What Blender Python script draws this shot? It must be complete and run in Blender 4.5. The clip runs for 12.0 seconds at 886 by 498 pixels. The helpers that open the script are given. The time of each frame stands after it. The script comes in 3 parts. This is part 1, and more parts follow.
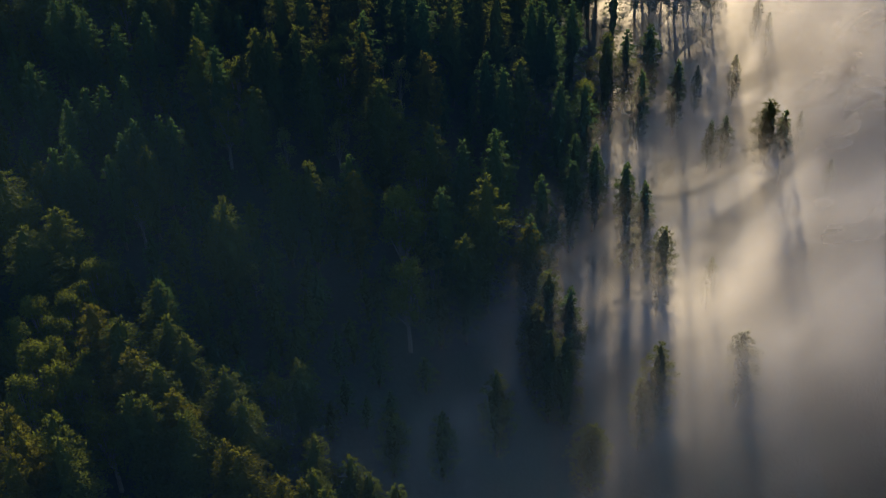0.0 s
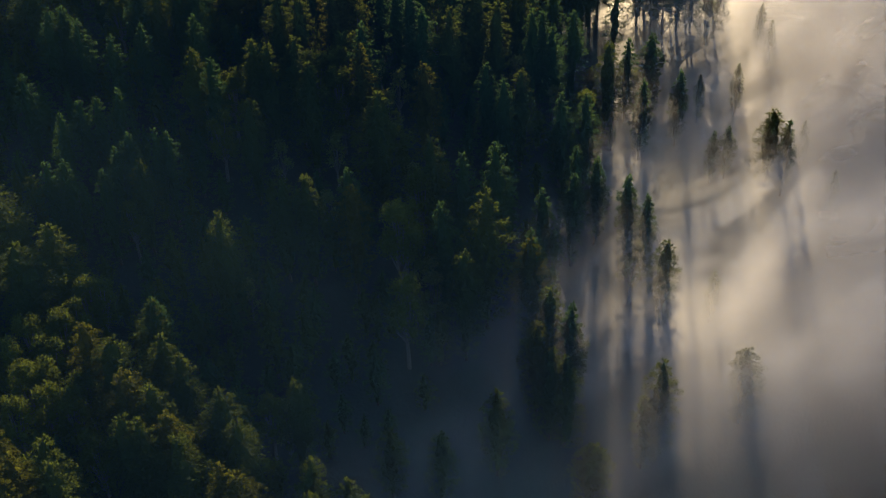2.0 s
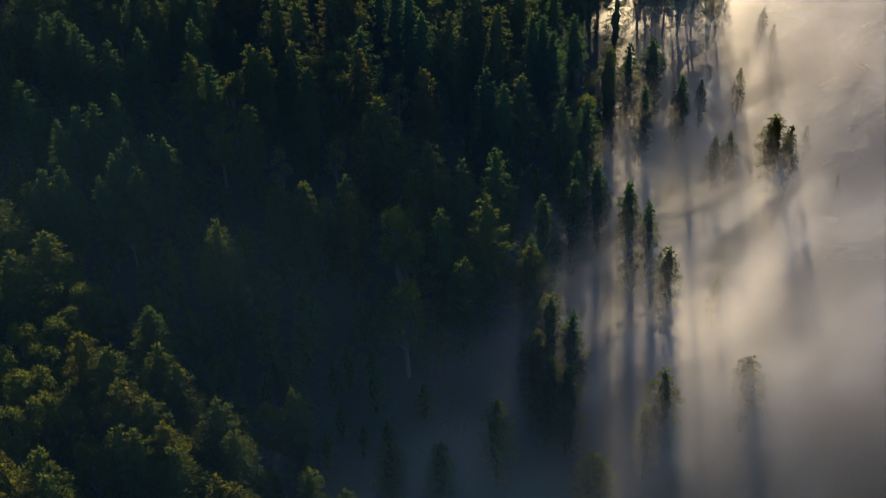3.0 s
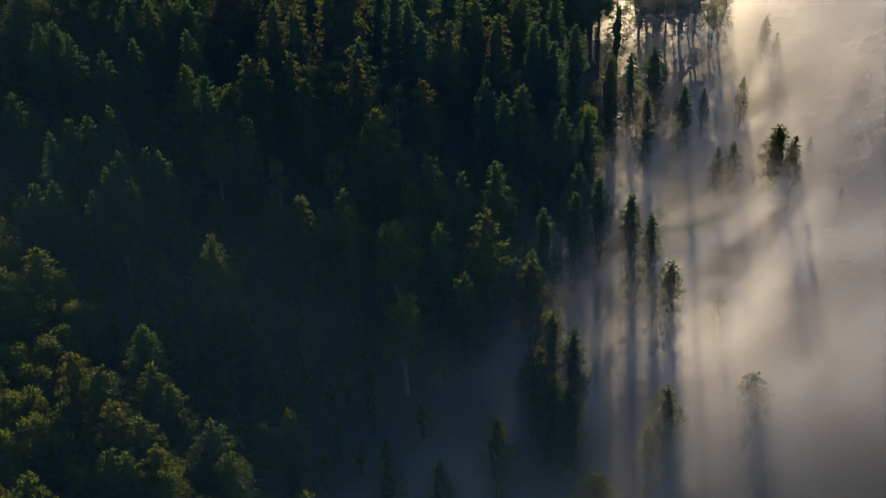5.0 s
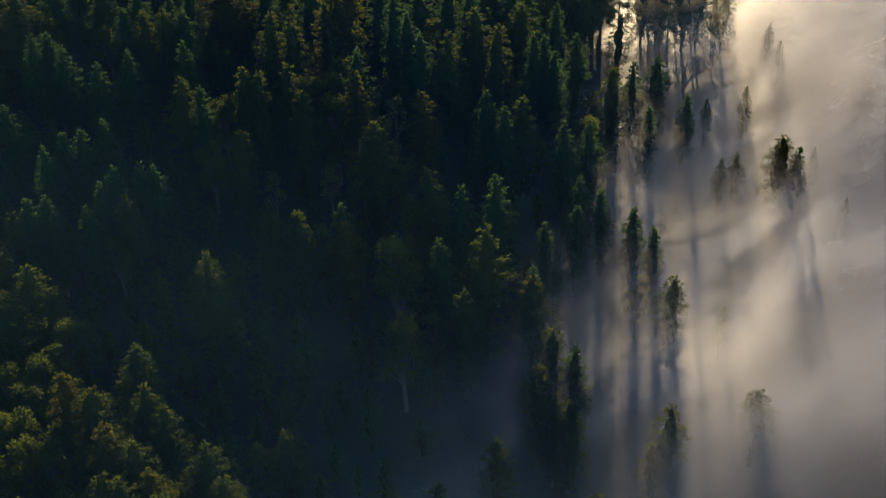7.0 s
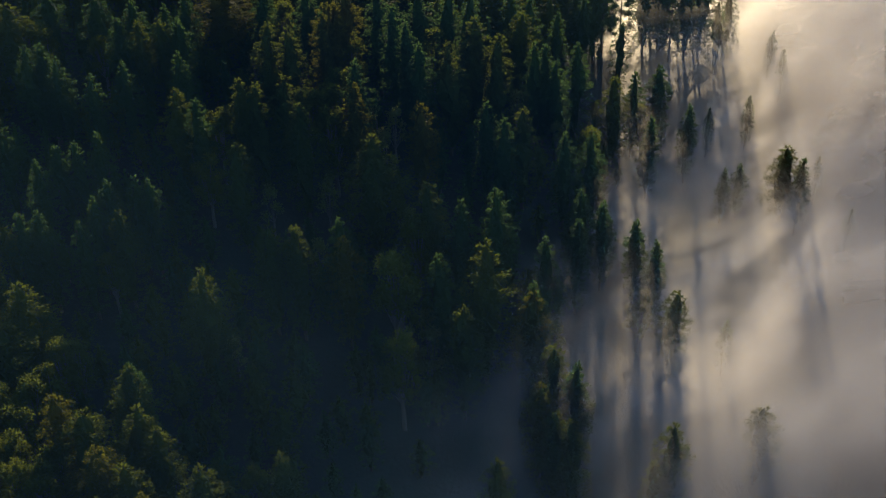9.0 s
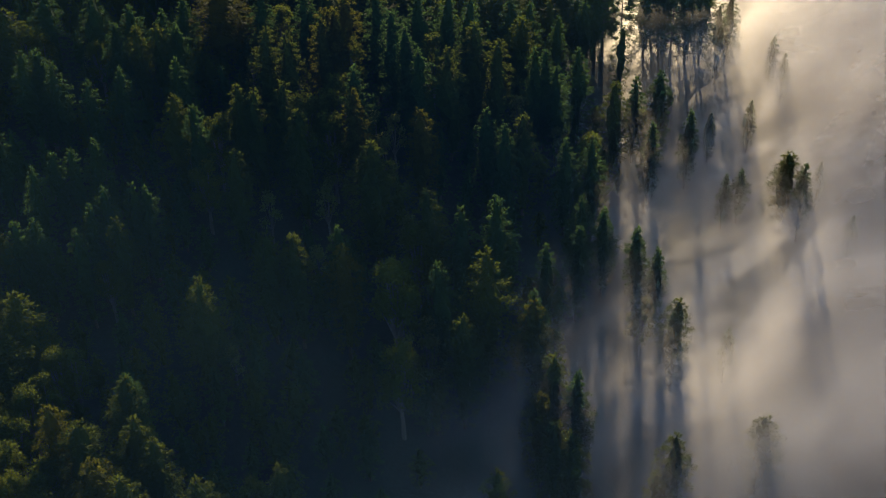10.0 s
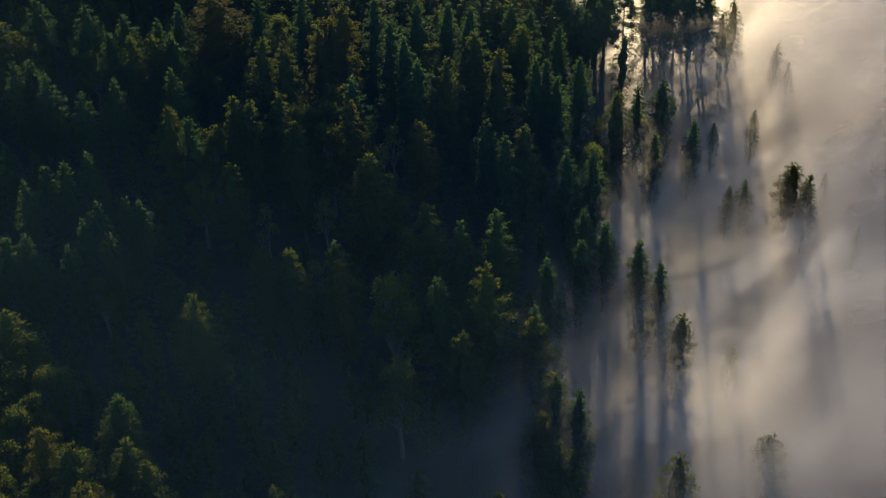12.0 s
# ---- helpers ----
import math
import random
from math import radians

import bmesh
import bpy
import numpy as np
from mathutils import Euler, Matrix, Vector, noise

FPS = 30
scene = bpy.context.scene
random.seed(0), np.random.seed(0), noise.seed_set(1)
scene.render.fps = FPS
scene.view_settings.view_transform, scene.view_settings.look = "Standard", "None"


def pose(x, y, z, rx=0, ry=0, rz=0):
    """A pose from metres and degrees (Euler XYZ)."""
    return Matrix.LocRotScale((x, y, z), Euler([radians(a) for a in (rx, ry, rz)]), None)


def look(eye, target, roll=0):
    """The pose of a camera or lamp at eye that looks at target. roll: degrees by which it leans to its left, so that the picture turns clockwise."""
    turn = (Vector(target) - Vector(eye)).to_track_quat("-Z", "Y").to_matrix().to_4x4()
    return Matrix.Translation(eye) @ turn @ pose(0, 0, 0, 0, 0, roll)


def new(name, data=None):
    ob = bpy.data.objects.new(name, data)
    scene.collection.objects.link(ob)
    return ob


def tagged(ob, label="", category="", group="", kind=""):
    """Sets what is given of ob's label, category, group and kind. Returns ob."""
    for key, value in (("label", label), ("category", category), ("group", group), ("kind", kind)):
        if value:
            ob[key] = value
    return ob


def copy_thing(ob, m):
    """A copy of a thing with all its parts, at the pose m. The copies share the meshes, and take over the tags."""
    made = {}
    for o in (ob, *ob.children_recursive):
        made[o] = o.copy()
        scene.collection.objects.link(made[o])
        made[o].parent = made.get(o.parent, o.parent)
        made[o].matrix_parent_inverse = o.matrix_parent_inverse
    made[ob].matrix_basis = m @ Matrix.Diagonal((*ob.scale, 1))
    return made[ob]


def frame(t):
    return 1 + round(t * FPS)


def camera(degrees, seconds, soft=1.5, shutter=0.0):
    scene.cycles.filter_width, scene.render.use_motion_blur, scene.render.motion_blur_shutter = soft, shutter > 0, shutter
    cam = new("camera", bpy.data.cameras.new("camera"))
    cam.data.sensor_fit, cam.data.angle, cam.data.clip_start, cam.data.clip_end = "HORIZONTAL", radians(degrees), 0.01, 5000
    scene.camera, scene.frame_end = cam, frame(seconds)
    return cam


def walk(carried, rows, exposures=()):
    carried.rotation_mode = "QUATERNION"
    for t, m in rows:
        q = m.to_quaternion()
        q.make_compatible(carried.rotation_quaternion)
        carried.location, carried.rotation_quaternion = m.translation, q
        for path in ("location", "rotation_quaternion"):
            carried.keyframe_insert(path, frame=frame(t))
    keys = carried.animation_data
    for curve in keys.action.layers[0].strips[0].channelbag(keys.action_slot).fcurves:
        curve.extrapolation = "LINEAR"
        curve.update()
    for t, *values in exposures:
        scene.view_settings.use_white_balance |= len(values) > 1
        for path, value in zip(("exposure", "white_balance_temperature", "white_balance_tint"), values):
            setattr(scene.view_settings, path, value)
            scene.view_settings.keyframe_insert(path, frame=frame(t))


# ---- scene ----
# ---- camera and its flight: seconds, x, y, z, then the turn about x, y, z ----
cam = camera(40.0, 12.0, soft=1.3)
FLIGHT = [
    (0.0, 0.000, 0.000, 152.000, 55.027, 1.524, 1.885),
    (2.0, 0.000, 4.352, 152.000, 55.087, 1.522, 1.893),
    (4.0, 0.000, 8.695, 152.000, 55.148, 1.519, 1.902),
    (6.0, 0.000, 13.030, 152.000, 55.208, 1.517, 1.911),
    (8.0, 0.000, 17.357, 152.000, 55.269, 1.514, 1.919),
    (10.0, 0.000, 21.675, 152.000, 55.329, 1.512, 1.928),
    (12.0, 0.000, 25.985, 152.000, 55.389, 1.510, 1.937),
]
walk(cam, [(t, pose(*r)) for t, *r in FLIGHT])

# ---- world, sun, exposure ----
SUN_UP, SUN_TURN = 13.0, 4.5          # degrees above the horizon; degrees from straight ahead
world = bpy.data.worlds.new("sky")
scene.world = world
world.use_nodes = True
wn = world.node_tree
sky = wn.nodes.new("ShaderNodeTexSky")
sky.sky_type, sky.sun_disc = "NISHITA", False
sky.sun_elevation, sky.sun_rotation = radians(SUN_UP), radians(SUN_TURN)
sky.altitude, sky.ozone_density = 400, 2.0
wn.links.new(sky.outputs[0], wn.nodes["Background"].inputs[0])
wn.nodes["Background"].inputs[1].default_value = 0.135
sun = new("sun", bpy.data.lights.new("sun", "SUN"))
sun.data.energy, sun.data.angle, sun.data.color = 4.8, radians(0.6), (1.0, 0.81, 0.53)
sun.matrix_world = look((400 * math.sin(radians(SUN_TURN)), 400 * math.cos(radians(SUN_TURN)), 400 * math.tan(radians(SUN_UP))), (0, 0, 0))
scene.view_settings.exposure = 0.72
scene.cycles.transparent_max_bounces = 40


# ---- materials ----
def material(name):
    m = bpy.data.materials.new(name)
    m.use_nodes = True
    m.node_tree.nodes.clear()
    return m, m.node_tree


def node(tree, kind, **inputs):
    n = tree.nodes.new(kind)
    for key, value in inputs.items():
        sock = n.inputs[key.replace("_", " ")] if key.replace("_", " ") in n.inputs else n.inputs[int(key[1:])]
        if isinstance(value, bpy.types.NodeSocket):
            tree.links.new(value, sock)
        else:
            sock.default_value = value
    return n


def calc(tree, op, a, b=0.0, c=0.0):
    n = tree.nodes.new("ShaderNodeMath")
    n.operation = op
    for i, value in enumerate((a, b, c)):
        if isinstance(value, bpy.types.NodeSocket):
            tree.links.new(value, n.inputs[i])
        else:
            n.inputs[i].default_value = value
    return n.outputs[0]


def span(tree, value, a, b, c, d, smooth=True):
    n = tree.nodes.new("ShaderNodeMapRange")
    n.interpolation_type = "SMOOTHSTEP" if smooth else "LINEAR"
    tree.links.new(value, n.inputs["Value"])
    for key, x in (("From Min", a), ("From Max", b), ("To Min", c), ("To Max", d)):
        n.inputs[key].default_value = x
    return n.outputs[0]


def blend(tree, factor, a, b):
    n = tree.nodes.new("ShaderNodeMix")
    n.data_type = "RGBA"
    for sock, value in ((n.inputs[0], factor), (n.inputs[6], a), (n.inputs[7], b)):
        if isinstance(value, bpy.types.NodeSocket):
            tree.links.new(value, sock)
        else:
            sock.default_value = value if isinstance(value, float) else (*value, 1)
    return n.outputs[2]


def foliage(name, dark, light, warm, sunny, through_light=0.4):
    """Needles or leaves: each spray and each tree has its own shade; thin enough to glow with the sun behind."""
    m, t = material(name)
    geo = t.nodes.new("ShaderNodeNewGeometry")
    info = t.nodes.new("ShaderNodeObjectInfo")
    spot = node(t, "ShaderNodeTexNoise", Vector=geo.outputs["Position"], Scale=0.35, Detail=3.0)
    base = blend(t, geo.outputs["Random Per Island"], dark, light)
    tone = calc(t, "MULTIPLY", span(t, info.outputs["Random"], 0.3, 1.0, 0.0, 0.7), span(t, spot.outputs[0], 0.35, 0.7, 0.3, 1.0))
    colour = blend(t, tone, base, warm)
    skin = node(t, "ShaderNodeBsdfPrincipled", Base_Color=colour, Roughness=0.75, Specular_IOR_Level=0.08)
    glow = node(t, "ShaderNodeBsdfTranslucent", Color=blend(t, 0.65, colour, sunny))
    both = node(t, "ShaderNodeMixShader", i0=through_light, i1=skin.outputs[0], i2=glow.outputs[0])
    node(t, "ShaderNodeOutputMaterial", Surface=both.outputs[0])
    return m


def bark(name, a, b):
    m, t = material(name)
    geo = t.nodes.new("ShaderNodeNewGeometry")
    grain = node(t, "ShaderNodeTexNoise", Vector=geo.outputs["Position"], Scale=3.0, Detail=6.0)
    colour = blend(t, grain.outputs[0], a, b)
    bump = node(t, "ShaderNodeBump", Height=grain.outputs[0], Strength=0.6, Distance=0.1)
    skin = node(t, "ShaderNodeBsdfPrincipled", Base_Color=colour, Roughness=0.9, Normal=bump.outputs[0])
    node(t, "ShaderNodeOutputMaterial", Surface=skin.outputs[0])
    return m


FIR_GREEN = foliage("fir_needles", (0.008, 0.026, 0.018), (0.020, 0.050, 0.023), (0.030, 0.056, 0.015), (0.095, 0.165, 0.034), 0.5)
REDWOOD_GREEN = foliage("redwood_needles", (0.009, 0.026, 0.015), (0.026, 0.051, 0.016), (0.044, 0.058, 0.010), (0.145, 0.170, 0.016), 0.5)
OCHRE = foliage("ochre_needles", (0.012, 0.026, 0.013), (0.036, 0.046, 0.012), (0.060, 0.058, 0.009), (0.18, 0.175, 0.012), 0.5)
LEAF_GREEN = foliage("leaves", (0.010, 0.029, 0.014), (0.028, 0.058, 0.018), (0.054, 0.066, 0.012), (0.21, 0.24, 0.022), 0.5)
LEAF_PALE = foliage("pale_leaves", (0.025, 0.050, 0.028), (0.075, 0.105, 0.044), (0.105, 0.110, 0.028), (0.34, 0.36, 0.070), 0.5)
BARK = bark("bark", (0.035, 0.024, 0.017), (0.11, 0.08, 0.06))
GREY_BARK = bark("grey_bark", (0.05, 0.045, 0.045), (0.13, 0.12, 0.12))


def litter():
    m, t = material("forest_floor")
    geo = t.nodes.new("ShaderNodeNewGeometry")
    big = node(t, "ShaderNodeTexNoise", Vector=geo.outputs["Position"], Scale=0.06, Detail=5.0)
    fine = node(t, "ShaderNodeTexNoise", Vector=geo.outputs["Position"], Scale=1.3, Detail=6.0)
    colour = blend(t, span(t, big.outputs[0], 0.4, 0.62, 0, 1), (0.012, 0.018, 0.016), (0.011, 0.026, 0.020))
    colour = blend(t, span(t, fine.outputs[0], 0.45, 0.7, 0, 0.6), colour, (0.024, 0.032, 0.026))
    bump = node(t, "ShaderNodeBump", Height=fine.outputs[0], Strength=0.4, Distance=0.5)
    skin = node(t, "ShaderNodeBsdfPrincipled", Base_Color=colour, Roughness=0.95, Normal=bump.outputs[0])
    node(t, "ShaderNodeOutputMaterial", Surface=skin.outputs[0])
    return m


MIST_EDGE, MIST_BEND, MIST_SLOPE = 24.0, 235.0, 0.57      # the mist's margin: straight along the hill, then slanting towards its foot


def margin_at(x, y):
    """How far into the mist a place lies."""
    return x - MIST_EDGE - 0.02 * (y - MIST_BEND) + MIST_SLOPE * max(0.0, MIST_BEND - y)


def mist_stuff():
    """Fine droplets: scatters what falls on it to both sides; thicker low down and away from the hill."""
    m, t = material("mist")
    geo = t.nodes.new("ShaderNodeNewGeometry")
    part_of = node(t, "ShaderNodeSeparateXYZ", Vector=geo.outputs["Position"])
    x, y, z = part_of.outputs
    stretch = node(t, "ShaderNodeMapping", Vector=geo.outputs["Position"], Scale=(1.0, 0.75, 1.8))
    wide = node(t, "ShaderNodeTexNoise", Vector=stretch.outputs[0], Scale=0.017, Detail=2.0)
    turned = node(t, "ShaderNodeMapping", Vector=geo.outputs["Position"], Rotation=(0.0, 0.0, radians(-52)))
    slant = node(t, "ShaderNodeMapping", Vector=turned.outputs[0], Scale=(0.55, 1.25, 1.0))
    wisps = node(t, "ShaderNodeTexNoise", Vector=slant.outputs[0], Scale=0.06, Detail=3.0, Roughness=0.55, Distortion=0.7)
    margin = calc(t, "SUBTRACT", calc(t, "SUBTRACT", x, MIST_EDGE), calc(t, "MULTIPLY", calc(t, "SUBTRACT", y, MIST_BEND), 0.02))
    before = calc(t, "MAXIMUM", calc(t, "SUBTRACT", MIST_BEND, y), 0.0)
    margin = calc(t, "ADD", margin, calc(t, "MULTIPLY", before, MIST_SLOPE))
    margin = calc(t, "ADD", margin, calc(t, "MULTIPLY", calc(t, "SUBTRACT", wide.outputs[0], 0.5), 26.0))
    margin = calc(t, "ADD", margin, calc(t, "MULTIPLY", calc(t, "SUBTRACT", wisps.outputs[0], 0.5), 34.0))
    close = span(t, before, 15.0, 95.0, 0.0, 1.0)
    far_side = calc(t, "MULTIPLY", span(t, margin, -13.0, 8.0, 0.0, 1.0), span(t, margin, 2.0, 60.0, 0.36, 1.0))
    near_side = calc(t, "MULTIPLY", span(t, margin, -38.0, 26.0, 0.0, 1.0), span(t, margin, 10.0, 52.0, 0.085, 0.052))
    side = calc(t, "ADD", calc(t, "MULTIPLY", near_side, close), calc(t, "MULTIPLY", far_side, calc(t, "SUBTRACT", 1.0, close)))
    top = calc(t, "ADD", z, calc(t, "MULTIPLY", calc(t, "SUBTRACT", wisps.outputs[0], 0.5), -14.0))
    top = calc(t, "SUBTRACT", top, span(t, margin, 15.0, 42.0, 0.0, -2.5))
    top = calc(t, "SUBTRACT", top, calc(t, "MULTIPLY", span(t, margin, 8.0, 36.0, 0.0, 1.0), span(t, y, 262.0, 305.0, 0.0, 6.0)))
    top = calc(t, "SUBTRACT", top, calc(t, "MULTIPLY", span(t, margin, -4.0, 8.0, 0.0, 1.0), span(t, y, 282.0, 318.0, 0.0, 5.0)))
    top = calc(t, "SUBTRACT", top, calc(t, "MULTIPLY", span(t, margin, -10.0, 2.0, 0.0, 5.0), span(t, margin, 12.0, 28.0, 1.0, 0.0)))
    top = calc(t, "SUBTRACT", top, calc(t, "MULTIPLY", close, span(t, margin, 5.0, 50.0, 2.5, 4.5)))
    depth = span(t, top, 17.0, -3.0, 0.0, 0.42)
    gaps = calc(t, "MULTIPLY", span(t, wisps.outputs[0], 0.42, 0.60, 1.0, 0.0), span(t, margin, 18.0, 50.0, 0.72, 0.3))
    patch = calc(t, "SUBTRACT", 1.0, gaps)
    alpha = calc(t, "MULTIPLY", calc(t, "MULTIPLY", depth, side), patch)
    back = node(t, "ShaderNodeBsdfDiffuse", Color=(0.33, 0.32, 0.375, 1))
    on = node(t, "ShaderNodeBsdfTranslucent", Color=(0.33, 0.32, 0.375, 1))
    ahead = node(t, "ShaderNodeBsdfGlossy", Color=(1.0, 0.93, 0.82, 1), Roughness=0.43)
    both = node(t, "ShaderNodeMixShader", i0=0.45, i1=back.outputs[0], i2=on.outputs[0])
    both = node(t, "ShaderNodeMixShader", i0=0.21, i1=both.outputs[0], i2=ahead.outputs[0])
    clear = t.nodes.new("ShaderNodeBsdfTransparent")
    body = node(t, "ShaderNodeMixShader", i0=alpha, i1=clear.outputs[0], i2=both.outputs[0])
    node(t, "ShaderNodeOutputMaterial", Surface=body.outputs[0])
    return m


def painted_haze_stuff():
    """Blue veil that lifts the dark tones: haze painted as a tinted sheet."""
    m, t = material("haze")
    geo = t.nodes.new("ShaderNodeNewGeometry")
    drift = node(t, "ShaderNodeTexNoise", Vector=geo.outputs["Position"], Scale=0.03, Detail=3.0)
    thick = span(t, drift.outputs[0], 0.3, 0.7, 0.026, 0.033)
    blue_tint = node(t, "ShaderNodeBsdfDiffuse", Color=(0.17, 0.35, 0.50, 1))
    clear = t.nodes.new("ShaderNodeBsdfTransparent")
    body = node(t, "ShaderNodeMixShader", i0=thick, i1=clear.outputs[0], i2=blue_tint.outputs[0])
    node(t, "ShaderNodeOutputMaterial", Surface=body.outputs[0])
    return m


LITTER, MIST, PAINTED_HAZE = litter(), mist_stuff(), painted_haze_stuff()


# ---- ground: a hillside that rises ahead and falls to the valley on the right ----
def height(x, y):
    """The ground's height."""
    across, ahead = 180 * math.tanh(x / 180), 300 * math.tanh((y - 200) / 300)
    z = 2.3 + 0.1406 * ahead - 0.3192 * across
    z += 5.0 * math.exp(-((x + 52) / 35) ** 2 - ((y - 122) / 32) ** 2)
    z += 7.0 * math.exp(-((x + 16) / 42) ** 2 - ((y - 248) / 36) ** 2)
    return z + 1.6 * noise.noise(Vector((x / 22, y / 22, 0.0))) + 14 * noise.noise(Vector((x / 420, y / 420, 3.0))) * min(1, math.hypot(x, y - 200) / 600)


def grid_mesh(name, xs, ys, level, keep=None):
    verts = [(x, y, level(x, y)) for y in ys for x in xs]
    n = len(xs)
    faces = [(j * n + i, j * n + i + 1, (j + 1) * n + i + 1, (j + 1) * n + i)
             for j in range(len(ys) - 1) for i in range(n - 1) if keep is None or keep(xs[i], ys[j])]
    return verts, faces


def steps(a, b, fine, far):
    mid = list(np.arange(a, b, fine))
    left, right, d = [], [], fine
    while (left[-1] if left else a) > -far:
        d *= 1.25
        left.append((left[-1] if left else a) - d)
    d = fine
    while (right[-1] if right else b) < far:
        d *= 1.25
        right.append((right[-1] if right else b) + d)
    return left[::-1] + mid + [b] + right


def mesh(name, verts, faces, mats, smooth=False, which=None):
    data = bpy.data.meshes.new(name)
    data.from_pydata([tuple(v) for v in verts], [], [tuple(f) for f in faces])
    for m in mats:
        data.materials.append(m)
    if which is not None:
        data.polygons.foreach_set("material_index", np.asarray(which, dtype=np.int32))
    if smooth:
        data.polygons.foreach_set("use_smooth", np.ones(len(data.polygons), dtype=bool))
    data.update()
    return data


gv, gf = grid_mesh("ground", steps(-180, 220, 5.0, 4200), steps(-20, 460, 5.0, 4200), height)
ground = new("ground", mesh("ground", gv, gf, [LITTER], smooth=True))
tagged(ground, "dark hillside forest floor under needles and scrub", "ground", kind="structure")


# ---- mist: thin sheets of droplets that lie over one another in the valley ----
def mist_bank():
    verts, faces = [], []
    levels = [24.5 - 3.3 * i for i in range(10)]
    for k, z0 in enumerate(levels):
        xs = [-112 + 7.0 * i for i in range(51)] + [245 + 24 * 1.2 ** i for i in range(14)]
        ys = [60 + 7.0 * i for i in range(56)] + [452 + 24 * 1.2 ** i for i in range(14)]

        def level(x, y, k=k, z0=z0):
            return z0 + 1.1 * noise.noise(Vector((x / 40, y / 40, k * 0.45))) + 0.12 * noise.noise(Vector((x / 12, y / 12, k * 0.8)))

        def keep(x, y, z0=z0):
            return margin_at(x, y) > (-46 if y < 225 else -24) and height(x + 4, y + 4) < z0 + 4
        v, f = grid_mesh("mist", xs, ys, level, keep)
        base = len(verts)
        verts += v
        faces += [tuple(i + base for i in q) for q in f]
    return mesh("mist_bank", verts, faces, [MIST], smooth=True)


tagged(new("mist_bank", mist_bank()), "pale sunlit bank of morning mist lying in the valley", "mist", kind="stuff")


# stand-in for haze: one tinted sheet hung above the treetops
def painted_haze_sheet():
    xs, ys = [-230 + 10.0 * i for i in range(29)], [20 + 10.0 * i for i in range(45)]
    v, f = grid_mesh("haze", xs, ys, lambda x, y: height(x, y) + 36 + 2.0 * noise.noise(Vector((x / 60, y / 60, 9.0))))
    return mesh("hillside_haze", v, f, [PAINTED_HAZE], smooth=True)


tagged(new("hillside_haze", painted_haze_sheet()), "thin blue sheet above the hillside trees, tinted to stand for haze", "haze", kind="stuff")


# ---- trees: shapes ----
def unit(v):
    return v / max(1e-6, float(np.linalg.norm(v)))


class Shape:
    """Gathers vertices and faces of one part."""

    def __init__(self):
        self.v, self.f = [], []

    def spray(self, p, d, length, width, sag, up):
        """A small bent blade of needles or leaves from p along d."""
        side = unit(np.cross(d, up) + 1e-4)
        lift = unit(np.cross(side, d))
        n = len(self.v)
        mid = p + d * length * 0.55 + lift * sag
        self.v += [p, mid + side * width, p + d * length - lift * sag * 0.6, mid - side * width]
        self.f.append((n, n + 1, n + 2, n + 3))

    def tube(self, points, radii, sides=6):
        start = len(self.v)
        for k, (p, r) in enumerate(zip(points, radii)):
            a, b = points[max(0, k - 1)], points[min(len(points) - 1, k + 1)]
            d = unit(np.array(b) - np.array(a))
            u = unit(np.cross(d, np.array((0.31, 0.77, 0.13))))
            w = np.cross(d, u)
            for s in range(sides):
                an = 2 * math.pi * s / sides
                self.v.append(np.array(p) + r * (math.cos(an) * u + math.sin(an) * w))
        for k in range(len(points) - 1):
            for s in range(sides):
                i, j = start + k * sides + s, start + k * sides + (s + 1) % sides
                self.f.append((i, j, j + sides, i + sides))

    def lump(self, centre, radii, rng, rough=0.25):
        """An uneven closed clump."""
        start, rings, sides = len(self.v), 5, 7
        for r in range(rings + 1):
            for s in range(sides):
                th, ph = math.pi * r / rings, 2 * math.pi * (s + 0.5 * (r % 2)) / sides
                k = 1 + rng.uniform(-rough, rough) if 0 < r < rings else 1
                self.v.append(np.array(centre) + k * np.array((radii[0] * math.sin(th) * math.cos(ph), radii[1] * math.sin(th) * math.sin(ph), radii[2] * math.cos(th))))
        for r in range(rings):
            for s in range(sides):
                a, b = start + r * sides + s, start + r * sides + (s + 1) % sides
                self.f.append((a, b, b + sides, a + sides))


UP = np.array((0.0, 0.0, 1.0))


